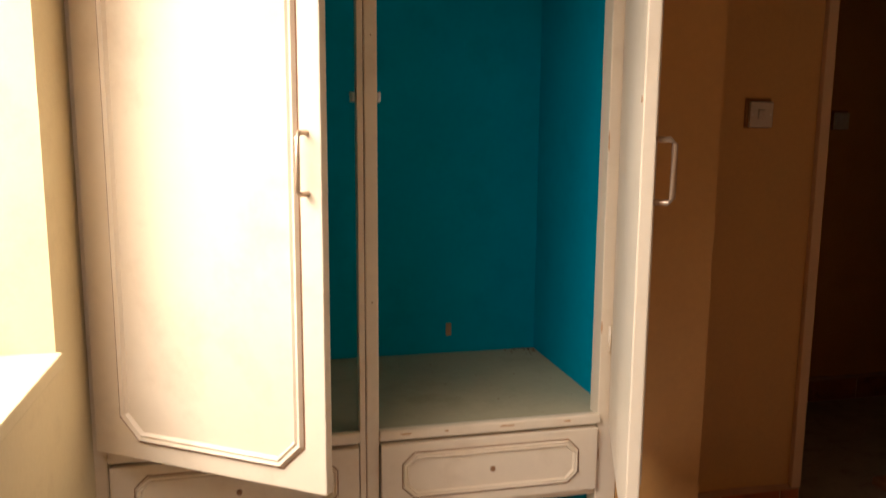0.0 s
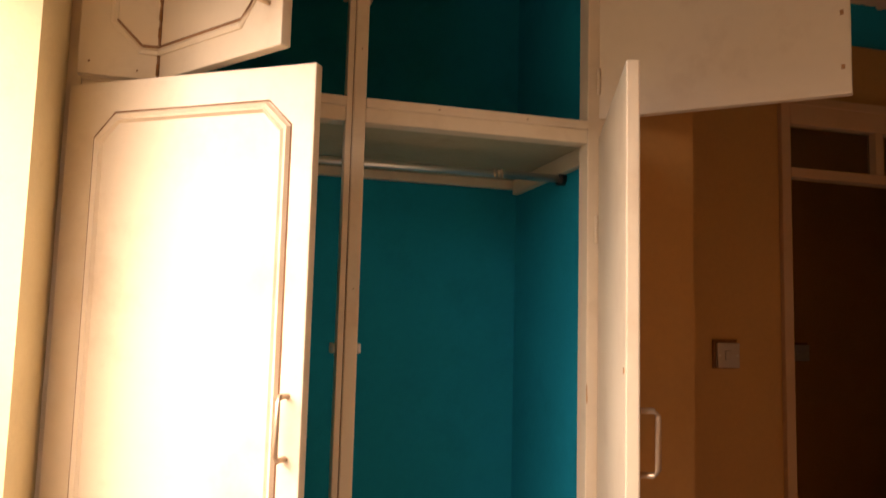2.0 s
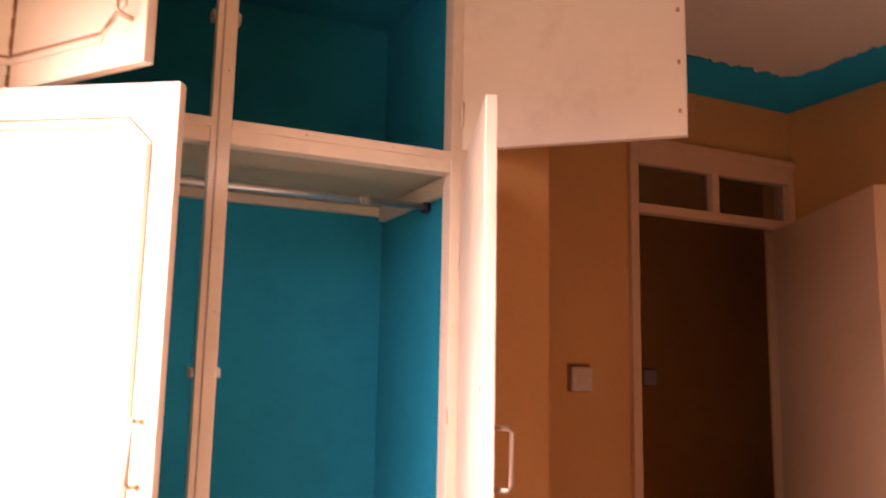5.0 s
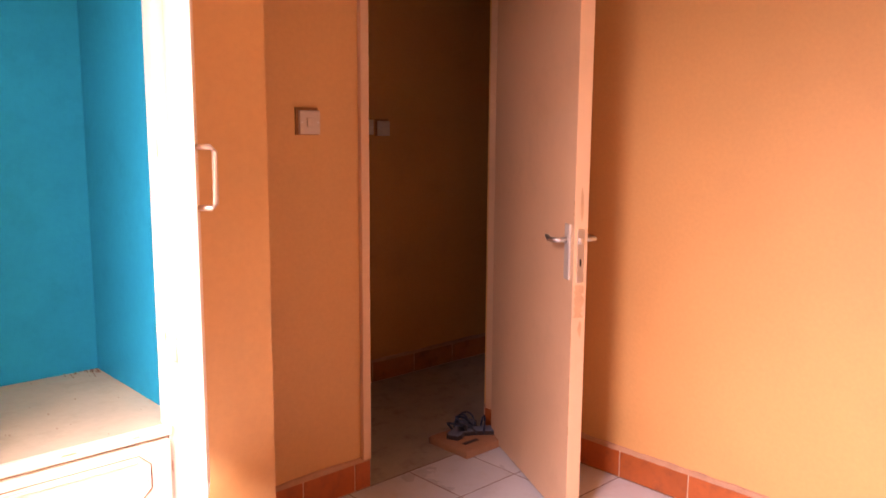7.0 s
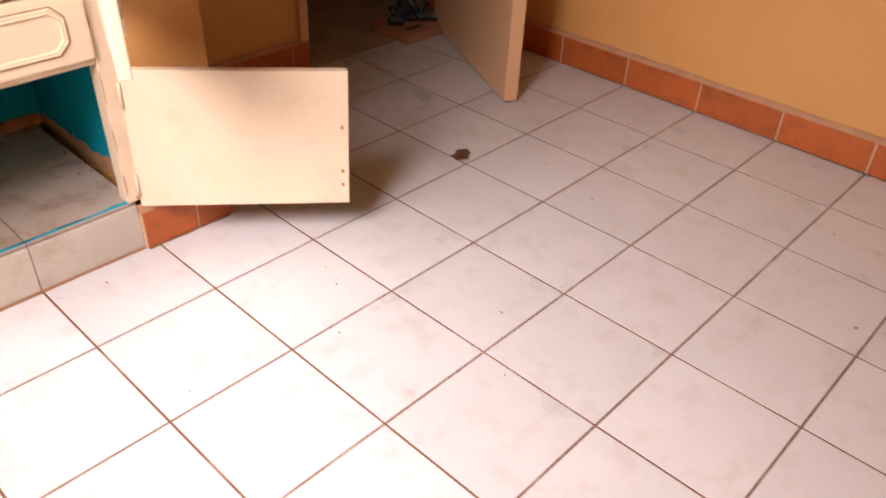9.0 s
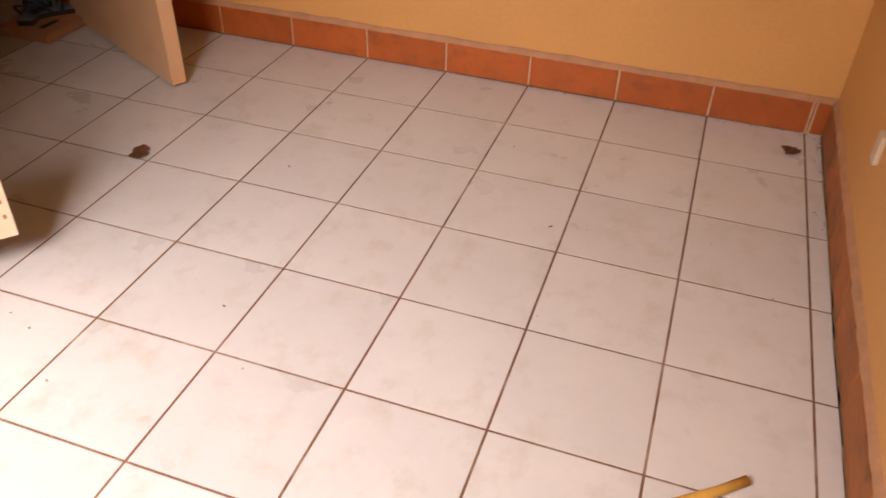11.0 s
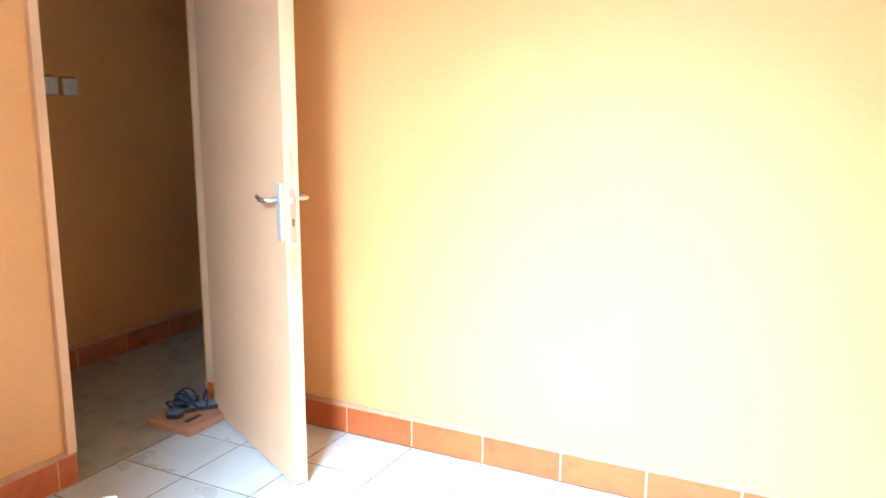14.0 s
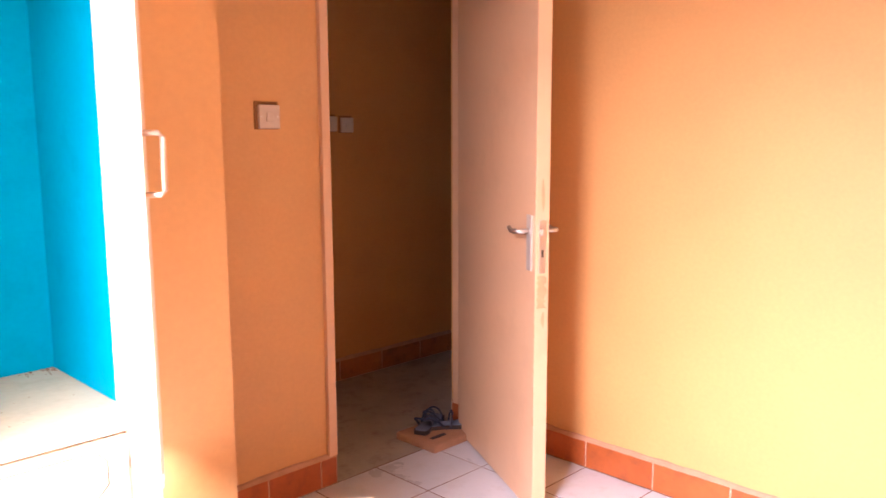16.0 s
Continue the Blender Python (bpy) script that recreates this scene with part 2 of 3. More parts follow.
# ---- the room's shell ----
floor = structure("floor", box(WEST - 0.3, 6.2, SOUTH - 0.1, 1.9, -0.14, -0.0012), FLOORBASE,
                  "pale glazed ceramic tile floor with dark joints, dusty", "floor")
structure("ceiling", box(WEST - 0.1, 6.2, SOUTH, 1.75, TOP, TOP + 0.12), CEIL,
          "off-white stippled plaster ceiling with unpainted patches", "ceiling")
structure("wall_west", wall_with_hole("y", WEST, -0.2, SOUTH - 0.15, 0.75, 0, TOP, WIN_Y0, WIN_Y1, WIN_Z0, WIN_Z1), CREAM_WALL,
          "cream painted wall with a deep window opening", "wall")
structure("wall_south", box(WEST, EAST, SOUTH - 0.15, SOUTH, 0, TOP), WALL, "yellow-peach painted plaster wall", "wall")
structure("wall_east", box(EAST, EAST + 0.15, SOUTH - 0.15, NORTH + 0.15, 0, TOP), WALL,
          "peach-orange painted plaster wall, softly mottled", "wall")
structure("wall_pier", box(0.60, 0.815, FRONT, NORTH, 0, TOP), WALL, "peach painted wall end beside the wardrobe", "wall")
DO0, DO1, DZ = 1.566, EAST, 2.262
wn_bm = wall_with_hole("x", NORTH, 0.10, WEST, EAST, 0, TOP, DO0, DO1, 0, DZ)
structure("wall_north", wn_bm, WALL, "peach painted wall with a doorway in an alcove", "wall")

# ceiling border in teal, with a ragged edge
def ragged(points, seed, amount=0.018):
    rnd = random.Random(seed)
    out = []
    for (ax, ay), (bx, by) in zip(points, points[1:]):
        n = max(int(math.hypot(bx - ax, by - ay) / 0.022), 1)
        for i in range(n):
            f = i / n
            out.append((ax + (bx - ax) * f + rnd.uniform(-amount, amount), ay + (by - ay) * f + rnd.uniform(-amount, amount)))
    return out


def flat_patch(outline, z0, z1):
    bm = bmesh.new()
    lo = [bm.verts.new((x, y, z0)) for x, y in outline]
    hi = [bm.verts.new((x, y, z1)) for x, y in outline]
    bm.faces.new(lo)
    bm.faces.new(hi)
    for i in range(len(lo)):
        bm.faces.new((lo[i], lo[(i + 1) % len(lo)], hi[(i + 1) % len(lo)], hi[i]))
    bmesh.ops.triangulate(bm, faces=[f for f in bm.faces if len(f.verts) > 4])
    return bm


border = structure("ceiling_border_trim", flat_patch(
    ragged([(2.12, SOUTH), (2.11, 0.32), (1.9, 0.33), (1.05, 0.33), (1.02, -0.12), (0.80, -0.20), (0.46, -0.12), (0.42, -0.045)], 5)
    + [(0.60, FRONT), (0.815, FRONT), (0.815, NORTH), (EAST, NORTH), (EAST, SOUTH)], TOP - 0.005, TOP + 0.002), TEAL,
    "ragged teal painted border round the ceiling", "trim")

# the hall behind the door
structure("wall_hall_north", box(-0.6, 6.2, 1.62, 1.75, 0, TOP), HALLWALL, "painted hall wall, its shade put into a deep ochre colour", "wall")
# unseen walls closing the hall, set far out so less light returns
structure("wall_hall_west", box(-0.7, -0.6, NORTH + 0.10, 1.75, 0, TOP), HALLWALL, "painted hall end wall, shade put into its ochre colour", "wall")
structure("wall_hall_east", box(6.2, 6.3, NORTH, 1.75, 0, TOP), HALLWALL, "painted hall end wall, shade put into its ochre colour", "wall")
structure("wall_hall_south", box(EAST + 0.15, 6.2, NORTH, NORTH + 0.10, 0, TOP), HALLWALL, "painted hall wall, shade put into its ochre colour", "wall")

structure("hall_floor", box(-0.6, 6.2, 0.604, 1.62, -0.010, 0.0), TERRAZZO, "speckled beige-brown terrazzo hall floor, dusty", "floor")

# window lining: sill board
structure("window_sill", box(WEST - 0.2, WEST + 0.012, WIN_Y0 + 0.002, WIN_Y1 - 0.002, WIN_Z0 - 0.02, WIN_Z0 + 0.006, bevel=0.004), CREAM_WALL,
          "pale plastered window sill in bright daylight", "window sill")

# ---- door with its frame ----
door_1 = tagged(base("door_1", 1.96, NORTH), "open peach painted flush door in a cream frame with a transom", "door", kind="structure")
DX = 1.96
FY0, FY1 = -0.018, 0.060        # frame depth, about the wall plane
def dpart(name, x0, x1, z0, z1, y0=FY0, y1=FY1, mat=DOORPAINT, label="", bevel=0.004):
    return part(name, box(x0 - DX, x1 - DX, y0, y1, z0, z1, bevel=bevel), mat, door_1, label)
dpart("jamb", 1.567, 1.604, 0.115, 2.262)
dpart("jamb", 2.362, 2.398, 0.105, 2.262)
dpart("jamb_foot", 2.356, 2.398, 0.004, 0.105, -0.012, 0.105, TERRA, "terracotta tile at the foot of the jamb", 0.003)
dpart("door_stop", 1.604, 1.612, 0.02, 1.988, 0.036, 0.100)
dpart("door_stop", 2.355, 2.362, 0.105, 1.988, 0.036, 0.100)
dpart("frame_head", 1.604, 2.362, 2.172, 2.262, y1=0.030)
dpart("transom_bar", 1.604, 2.362, 1.988, 2.022, y1=0.034)
dpart("mullion", 1.956, 1.992, 2.022, 2.172, y1=0.024)
dpart("head_trim", 1.552, 2.398, 2.240, 2.270, -0.026, -0.018, bevel=0.003)
for x0, x1 in ((1.604, 1.956), (1.992, 2.362)):
    p = dpart("pane", x0 + 0.002, x1 - 0.002, 2.024, 2.170, 0.010, 0.014, GLASS, "clear transom pane", 0)
    p.visible_shadow = False
LEAF_W, LEAF_T = 0.815, 0.050
leaf = part("leaf", box(0.0, LEAF_W, -LEAF_T, 0.0, 0.009, 1.985, bevel=0.003), DOORPAINT, door_1,
            "flush peach enamelled door leaf, open", pose(2.344 - DX, -0.012, 0, 0, 0, -117.8))
# leaf axes: x from the hinge to the free edge, -y towards the room's west side
def lever(side):
    s = -1 if side else 1
    y = -LEAF_T if side else 0.0
    part("handle_plate", box(LEAF_W - 0.062, LEAF_W - 0.022, min(y, y + s * 0.007), max(y, y + s * 0.007), 0.865, 1.055, bevel=0.003), PLATE, leaf,
         "pale worn lever plate")
    part("lever_handle", tube([(LEAF_W - 0.044, y + s * 0.005, 1.000), (LEAF_W - 0.044, y + s * 0.040, 1.000), (LEAF_W - 0.052, y + s * 0.050, 1.000),
                               (LEAF_W - 0.09, y + s * 0.052, 0.999), (LEAF_W - 0.116, y + s * 0.048, 1.006)], 0.0085), CHROME, leaf, "dull metal lever handle", smooth=True)
lever(True)
lever(False)
part("latch_plate", box(LEAF_W, LEAF_W + 0.0025, -0.037, -0.013, 0.86, 1.04, bevel=0.001), CHROME, leaf, "worn metal latch plate")
part("latch_bolt", box(LEAF_W, LEAF_W + 0.012, -0.032, -0.018, 0.990, 1.010, bevel=0.003), CHROME, leaf)
part("keyhole", box(LEAF_W + 0.002, LEAF_W + 0.004, -0.028, -0.022, 0.915, 0.940, bevel=0.001), BLACK, leaf)
worn = bmesh.new()
wr = random.Random(17)
side_a = [(-0.006 - 0.012 * wr.random() * (0.3 + abs(math.sin(k * 0.5))), 0.74 + k * 0.008) for k in range(15)]
side_b = [(-0.046 + 0.008 * wr.random(), 0.74 + k * 0.008) for k in reversed(range(15))]
worn.faces.new([worn.verts.new((LEAF_W + 0.0012, y, z)) for y, z in side_a + side_b])
ext = bmesh.ops.extrude_face_region(worn, geom=worn.faces[:])
bmesh.ops.translate(worn, verts=[v for v in ext["geom"] if isinstance(v, bmesh.types.BMVert)], vec=(-0.0014, 0, 0))
part("worn_patch", worn, WORN, leaf, "bare wood where the paint is worn off")
for z in (0.25, 1.0, 1.75):
    part("hinge", tube([(0.004, 0.006, z - 0.045), (0.004, 0.006, z + 0.045)], 0.007), CHROME, leaf, smooth=True)

def chip(name, parent, seed, size, place, label="", mat=WORN):
    """A thin ragged flake of bare wood: local face in xz, lying at y = 0."""
    q = random.Random(seed)
    bm = bmesh.new()
    n = 12
    ring = [bm.verts.new((size[0] * 0.5 * math.cos(2 * math.pi * k / n) * q.uniform(0.55, 1.1), -0.0006,
                          size[1] * 0.5 * math.sin(2 * math.pi * k / n) * q.uniform(0.55, 1.1))) for k in range(n)]
    bm.faces.new(ring)
    ext = bmesh.ops.extrude_face_region(bm, geom=bm.faces[:])
    bmesh.ops.translate(bm, verts=[v for v in ext["geom"] if isinstance(v, bmesh.types.BMVert)], vec=(0, 0.0012, 0))
    return part(name, bm, mat, parent, label, place)
for k, (z, h) in enumerate(((0.34, 0.05), (0.43, 0.09), (0.52, 0.03), (0.66, 0.06), (1.12, 0.05), (1.09, 0.02), (0.022, 0.02))):
    chip("paint_chip", leaf, 40 + k, (0.007, h), pose(LEAF_W - 0.0035, -LEAF_T, z), "bare wood along the chipped door edge")
for k, (z, y, w, h) in enumerate(((1.12, -0.024, 0.016, 0.12), (0.70, -0.020, 0.014, 0.07))):
    chip("worn_patch", leaf, 60 + k, (w, h), pose(LEAF_W, y, z, 0, 0, 90), "bare wood where the paint is worn off")

# ---- wardrobe ----
WR = tagged(base("wardrobe", 0, FRONT), "cream enamelled built-in wardrobe with teal inside and doors standing open", "wardrobe")
def wpart(name, x0, x1, y0, y1, z0, z1, mat=ENAMEL, label="", bevel=0.003):
    return part(name, box(x0, x1, y0, y1, z0, z1, bevel=bevel), mat, WR, label)
L0, L1 = WEST + 0.002, -0.500      # left stile
P0, P1 = 0.003, 0.044             # middle post
R0, R1 = 0.547, 0.598              # right stile
BACK = 0.565
UZ0, UZ1 = 1.916, 2.380
wpart("stile", WEST - 0.004, L1, -0.001, 0.045, 0.14, TOP - 0.002)
wpart("stile", R0, R1, 0.0, 0.045, 0.14, TOP - 0.002)
wpart("middle_post", P0 + 0.014, P1, -0.003, 0.036, 0.14, UZ1)
wpart("post_stop", P0, P0 + 0.0125, -0.001, 0.036, 0.14, UZ1, bevel=0.002)
wpart("grime_line", P0 + 0.0125, P0 + 0.014, 0.001, 0.034, 0.14, UZ1, GROOVE, "grimy joint along the post", bevel=0)
for zn in (2.215, 2.02, 1.52, 0.98):
    part("nail_head", tube([(P0 + 0.028, -0.0045, zn), (P0 + 0.028, -0.002, zn)], 0.0016, 6), BROWNBOX, WR)
wpart("rail", L1, P0, 0.002, 0.045, 1.866, UZ0)
wpart("rail", P1, R0, 0.002, 0.045, 1.866, UZ0)
wpart("rail_bead", P1, R0, -0.006, 0.002, 1.896, UZ0, bevel=0.002)
wpart("rail_bead", L1, P0, -0.006, 0.002, 1.896, UZ0, bevel=0.002)
wpart("header", L1, R0, 0.0, 0.045, UZ1, TOP - 0.002)
wpart("cornice", L0, R1, -0.014, 0.0, 2.408, TOP - 0.002, bevel=0.004)
wpart("cornice", L0, R1, -0.028, -0.014, 2.425, TOP - 0.002, bevel=0.004)
wpart("upper_shelf", L0, 0.592, 0.045, BACK, 1.880, 1.904, SHELFTOP, "dusty pale green upper shelf board")
wpart("main_shelf", L0, 0.592, 0.010, BACK, 0.660, 0.692, SHELFTOP, "dusty wardrobe shelf board")
wpart("shelf_lip", P1, R0 + 0.004, -0.010, 0.010, 0.676, 0.700, bevel=0.005)
wpart("shelf_lip", L1, P0, -0.010, 0.010, 0.676, 0.700, bevel=0.005)
wpart("batten", L0, 0.592, BACK - 0.022, BACK, 1.855, 1.880)
wpart("batten", 0.572, 0.592, 0.045, BACK - 0.022, 1.838, 1.880)
wpart("back_panel", L0, 0.592, BACK, BACK + 0.03, 0.14, TOP - 0.002, TEAL, "teal painted back", bevel=0)
wpart("side_panel", 0.592, 0.634, 0.045, BACK, 0.14, TOP - 0.002, TEAL, "teal painted side", bevel=0)
wpart("side_panel", L0 - 0.001, L0 + 0.012, 0.046, BACK, 0.14, TOP - 0.002, TEAL, "teal painted side", bevel=0)
wpart("top_panel", L0 + 0.012, 0.592, 0.046, BACK, TOP - 0.05, TOP - 0.003, TEAL, "teal painted top", bevel=0)
wpart("drawer_rail", P1, R0, 0.006, 0.04, 0.500, 0.518)
wpart("drawer_rail", L1, P0, 0.006, 0.04, 0.500, 0.518)
wpart("drawer_floor", L0 + 0.012, 0.592, 0.04, BACK - 0.03, 0.50, 0.515, SHELFTOP)
# tiled plinth
wpart("plinth", L0, R1 - 0.030, 0.008, BACK, 0.0, 0.132, FLOORBASE, "dark mortar bed of the plinth", bevel=0)
for x0, x1 in ((-0.522, -0.302), (-0.300, -0.002), (0.0, 0.298), (0.300, 0.566)):
    wpart("plinth_tile", x0, x1, 0.0, 0.009, 0.002, 0.128, PLINTHTILE, bevel=0.002)
    for y0, y1 in ((0.004, 0.298), (0.300, 0.596)):
        wpart("plinth_tile", x0, x1, y0, y1, 0.131, 0.140, DUSTYTILE, bevel=0.002)
edge = ragged([(R1 - 0.034, 0.016), (0.30, 0.011), (-0.1, 0.016), (L0 + 0.01, 0.010)], 21, 0.006)
part("plinth_edge_paint", flat_patch([(x, max(y, 0.004)) for x, y in edge] + [(L0 + 0.01, 0.0045), (R1 - 0.034, 0.0045)], 0.1396, 0.1406), TEAL, WR, "stray teal paint along the plinth edge")
part("plinth_grime", tube([(L0 + 0.01, 0.0, 0.001), (-0.1, 0.001, 0.002), (0.2, -0.001, 0.001), (0.4, 0.001, 0.002), (R1 - 0.034, 0.0, 0.001)], 0.005, 6), GROOVE, WR, "dark grime at the foot of the plinth")

band = ragged([(0.590, 0.172), (0.2, 0.163), (-0.2, 0.168), (L0 + 0.02, 0.160)], 31, 0.009)
bm = flat_patch(band + [(L0 + 0.02, 0.1402), (0.590, 0.1402)], BACK - 0.0025, BACK + 0.0005)
for v in bm.verts:
    v.co = (v.co.x, v.co.z, v.co.y)
part("peeled_band", bm, BAREWOOD, WR, "brown band where the teal paint has peeled")
band = ragged([(0.06, 0.215), (0.18, 0.175), (0.40, 0.165), (0.585, 0.172)], 33, 0.010)
bm = flat_patch(band + [(0.585, 0.1402), (0.06, 0.1402)], 0.5895, 0.5925)
for v in bm.verts:
    v.co = (v.co.z, v.co.x, v.co.y)
part("peeled_band", bm, CEMENT, WR, "bare plaster where the teal paint has flaked")
# chipped edges and nails of the frame
for k, (x, z, w, h) in enumerate(((0.5485, 0.44, 0.004, 0.10), (0.5485, 0.31, 0.004, 0.07), (0.550, 0.19, 0.006, 0.08),
                                  (0.552, 0.60, 0.004, 0.04), (0.549, 0.90, 0.004, 0.03), (0.549, 1.31, 0.004, 0.05), (0.575, 0.148, 0.020, 0.012))):
    chip("paint_chip", WR, 80 + k, (w, h), pose(x, 0.0, z), "bare wood where the enamel is chipped")
for k, (x, w) in enumerate(((0.10, 0.03), (0.19, 0.012), (0.33, 0.045), (0.47, 0.02))):
    chip("paint_chip", WR, 95 + k, (w, 0.006), pose(x, -0.0102, 0.690), "scuffed edge of the shelf lip")
for x, z in ((-0.514, 2.28), (-0.512, 2.08), (-0.513, 1.60), (-0.511, 1.12), (0.575, 2.20), (0.580, 1.95), (0.20, 1.905), (0.40, 1.905), (0.22, 2.435), (0.42, 2.44)):
    part("nail_head", tube([(x, -0.0075 if 1.89 < z < 1.92 else (-0.0295 if z > 2.42 else -0.0015), z), (x, 0.004, z)], 0.0018, 6), BROWNBOX, WR)
# clothes rail
part("clothes_rail", tube([(L0 + 0.02, 0.225, 1.828), (0.575, 0.225, 1.828)], 0.0095, 14), CHROME, WR, "chromed steel clothes rail", smooth=True)
part("rail_socket", tube([(0.574, 0.225, 1.828), (0.5925, 0.225, 1.828)], 0.017, 14), BLACK, WR, "black plastic rail socket", smooth=True)
for x in (0.402, 0.412, 0.422):
    part("rail_hook", tube([(x, 0.218, 1.839), (x, 0.213, 1.828), (x + 0.003, 0.218, 1.817)], 0.0022, 6), WHITEPL, WR, smooth=True)
part("plaster_hole", box(0.322, 0.338, BACK - 0.004, BACK + 0.002, 0.742, 0.780, bevel=0.0015), CEMENT, WR, "bare plaster patch in the teal paint")

# catches on the post
def catch(x0, x1, z):
    c = part("catch", box(x0, x1, 0.014, 0.044, z - 0.010, z + 0.010, bevel=0.002), WHITEPL, WR, "small roller catch")
    part("roller", tube([((x0 + x1) / 2, 0.012, z - 0.008), ((x0 + x1) / 2, 0.012, z + 0.008)], 0.004), CHROME, c, smooth=True)
for z in (1.400, 2.145):
    catch(P1, P1 + 0.010, z)
    catch(P0 - 0.010, P0, z)

# doors: local x runs from the hinge; the outer face is at y = -DT
DT = 0.022
def wardrobe_door(hx, w, z0, z1, turn, sign, handle_z=None, moulding=True, label="", hy=-0.004, sag=0.0):
    """sign 1: hinged on its left edge; -1: on its right edge. turn: degrees opened."""
    a, b = (0, w) if sign > 0 else (-w, 0)
    d = part("cabinet_door", box(a, b, -DT, 0, z0, z1, bevel=0.003), ENAMEL, WR, label, pose(hx, hy, 0, 0, sag, -turn * sign))
    if moulding:
        cut = 0.045
        m0, m1 = (a + 0.066, b - 0.043) if sign > 0 else (a + 0.043, b - 0.066)
        part("moulding", ring_strip(octagon(m0, m1, z0 + 0.038, z1 - 0.06, cut), 0.020, -DT + 0.001, -DT - 0.007, (0, 0)), ENAMEL, d)
        part("moulding_groove", ring_strip(octagon(m0 - 0.003, m1 + 0.003, z0 + 0.035, z1 - 0.057, cut), 0.004, -DT + 0.001, -DT - 0.0012, (0, 0)), GROOVE, d,
             "grimy line along the moulding")
    if handle_z:
        hxx = sign * (w - 0.026)
        z = handle_z
        part("handle", tube([(hxx, -DT + 0.002, z - 0.049), (hxx, -DT - 0.024, z - 0.049), (hxx, -DT - 0.031, z - 0.042), (hxx, -DT - 0.031, z + 0.042),
                             (hxx, -DT - 0.024, z + 0.049), (hxx, -DT + 0.002, z + 0.049)], 0.0048, 8), BRASSY, d, "pale metal bow handle", smooth=True)
    for z in (z0 + (z1 - z0) * 0.17, z1 - (z1 - z0) * 0.17):
        part("hinge", tube([(sign * 0.001, 0.004, z - 0.03), (sign * 0.001, 0.004, z + 0.03)], 0.004, 8), ENAMEL, d, smooth=True)
    xs = sign * (w - 0.016)
    zs = (z0 + z1) / 2
    for z in ((handle_z + 0.11,) if handle_z else (zs + 0.035, zs - 0.085, z0 + 0.055)):
        part("strike", box(xs - 0.004, xs + 0.003, 0, 0.0016, z - 0.005, z + 0.005, bevel=0.0007), BAREWOOD, d, "small worn strike plate")
    return d

wardrobe_door(-0.502, 0.510, 0.711, 1.876, 34, 1, 1.282, label="tall cream wardrobe door with octagonal moulding, ajar")
wardrobe_door(0.572, 0.512, 0.665, 1.880, 68.1, -1, 1.276, label="tall cream wardrobe door standing open")
wardrobe_door(0.572, 0.507, 1.923, 2.425, 137.0, -1, None, label="cream upper cabinet door swung wide open", moulding=False)
wardrobe_door(0.572, 0.513, 0.125, 0.483, 141.0, -1, None, sag=-1.2, hy=-0.006, label="plain cream lower cupboard door swung wide open", moulding=False)

# the upper left door is split by a long hinge: a shut strip and an open leaf
UL0, UL1, UZA, UZB = -0.505, -0.362, 1.900, 2.410
strip = part("cabinet_door", box(UL0, UL1 - 0.001, -DT - 0.004, -0.004, UZA, UZB, bevel=0.002), ENAMEL, WR, "shut strip of the split upper cabinet door")
def half_mould(x0, x1, zlo, zhi, cut, y, closed_left):
    """A C-shaped moulding that stops at the split."""
    if closed_left:
        pts = [(x1, zlo), (x0 + cut, zlo), (x0, zlo + cut), (x0, zhi - cut), (x0 + cut, zhi), (x1, zhi)]
    else:
        pts = [(x0, zlo), (x1 - cut, zlo), (x1, zlo + cut), (x1, zhi - cut), (x1 - cut, zhi), (x0, zhi)]
    return tube([(px, y, pz) for px, pz in pts], 0.0075, 6), tube([(px, y - 0.0015, pz + 0.009) for px, pz in pts], 0.004, 5)
a, g = half_mould(UL0 + 0.06, UL1, UZA + 0.055, UZB - 0.070, 0.05, -DT - 0.004, True)
part("moulding", a, ENAMEL, strip)
part("moulding_groove", g, GROOVE, strip, "grimy line along the moulding")
fold = part("cabinet_door", box(0.001, 0.350, 0, DT, UZA, UZB, bevel=0.003), ENAMEL, WR, "open leaf of the split upper cabinet door", pose(UL1, -DT - 0.004, 0, 0, 0, -53))
a, g = half_mould(0.0, 0.296, UZA + 0.055, UZB - 0.070, 0.05, 0.0, False)
part("moulding", a, ENAMEL, fold)
part("moulding_groove", g, GROOVE, fold, "grimy line along the moulding")
part("handle", tube([(0.316, 0.002, 1.978), (0.316, -0.024, 1.978), (0.316, -0.031, 1.985), (0.316, -0.031, 2.065),
                     (0.316, -0.024, 2.072), (0.316, 0.002, 2.072)], 0.0048, 8), BRASSY, fold, "pale metal bow handle", smooth=True)
for k, (x, z) in enumerate(((-0.485, 1.925), (-0.40, 1.915), (-0.488, 2.09), (-0.47, 2.18))):
    part("nail_head", tube([(x, -DT - 0.0052, z), (x, -DT, z)], 0.0018, 6), BROWNBOX, strip)
part("hinge_strip", tube([(-0.001, -0.0005, UZA + 0.004), (-0.001, -0.0005, UZB - 0.004)], 0.0032, 6), GROOVE, fold, "dark line of a long piano hinge")
for k in range(14):
    z = UZA + 0.02 + k * (UZB - UZA - 0.04) / 13
    part("hinge_knuckle", tube([(-0.001, -0.001, z - 0.011), (-0.001, -0.001, z + 0.011)], 0.0040, 6), BROWNBOX, fold, smooth=True)

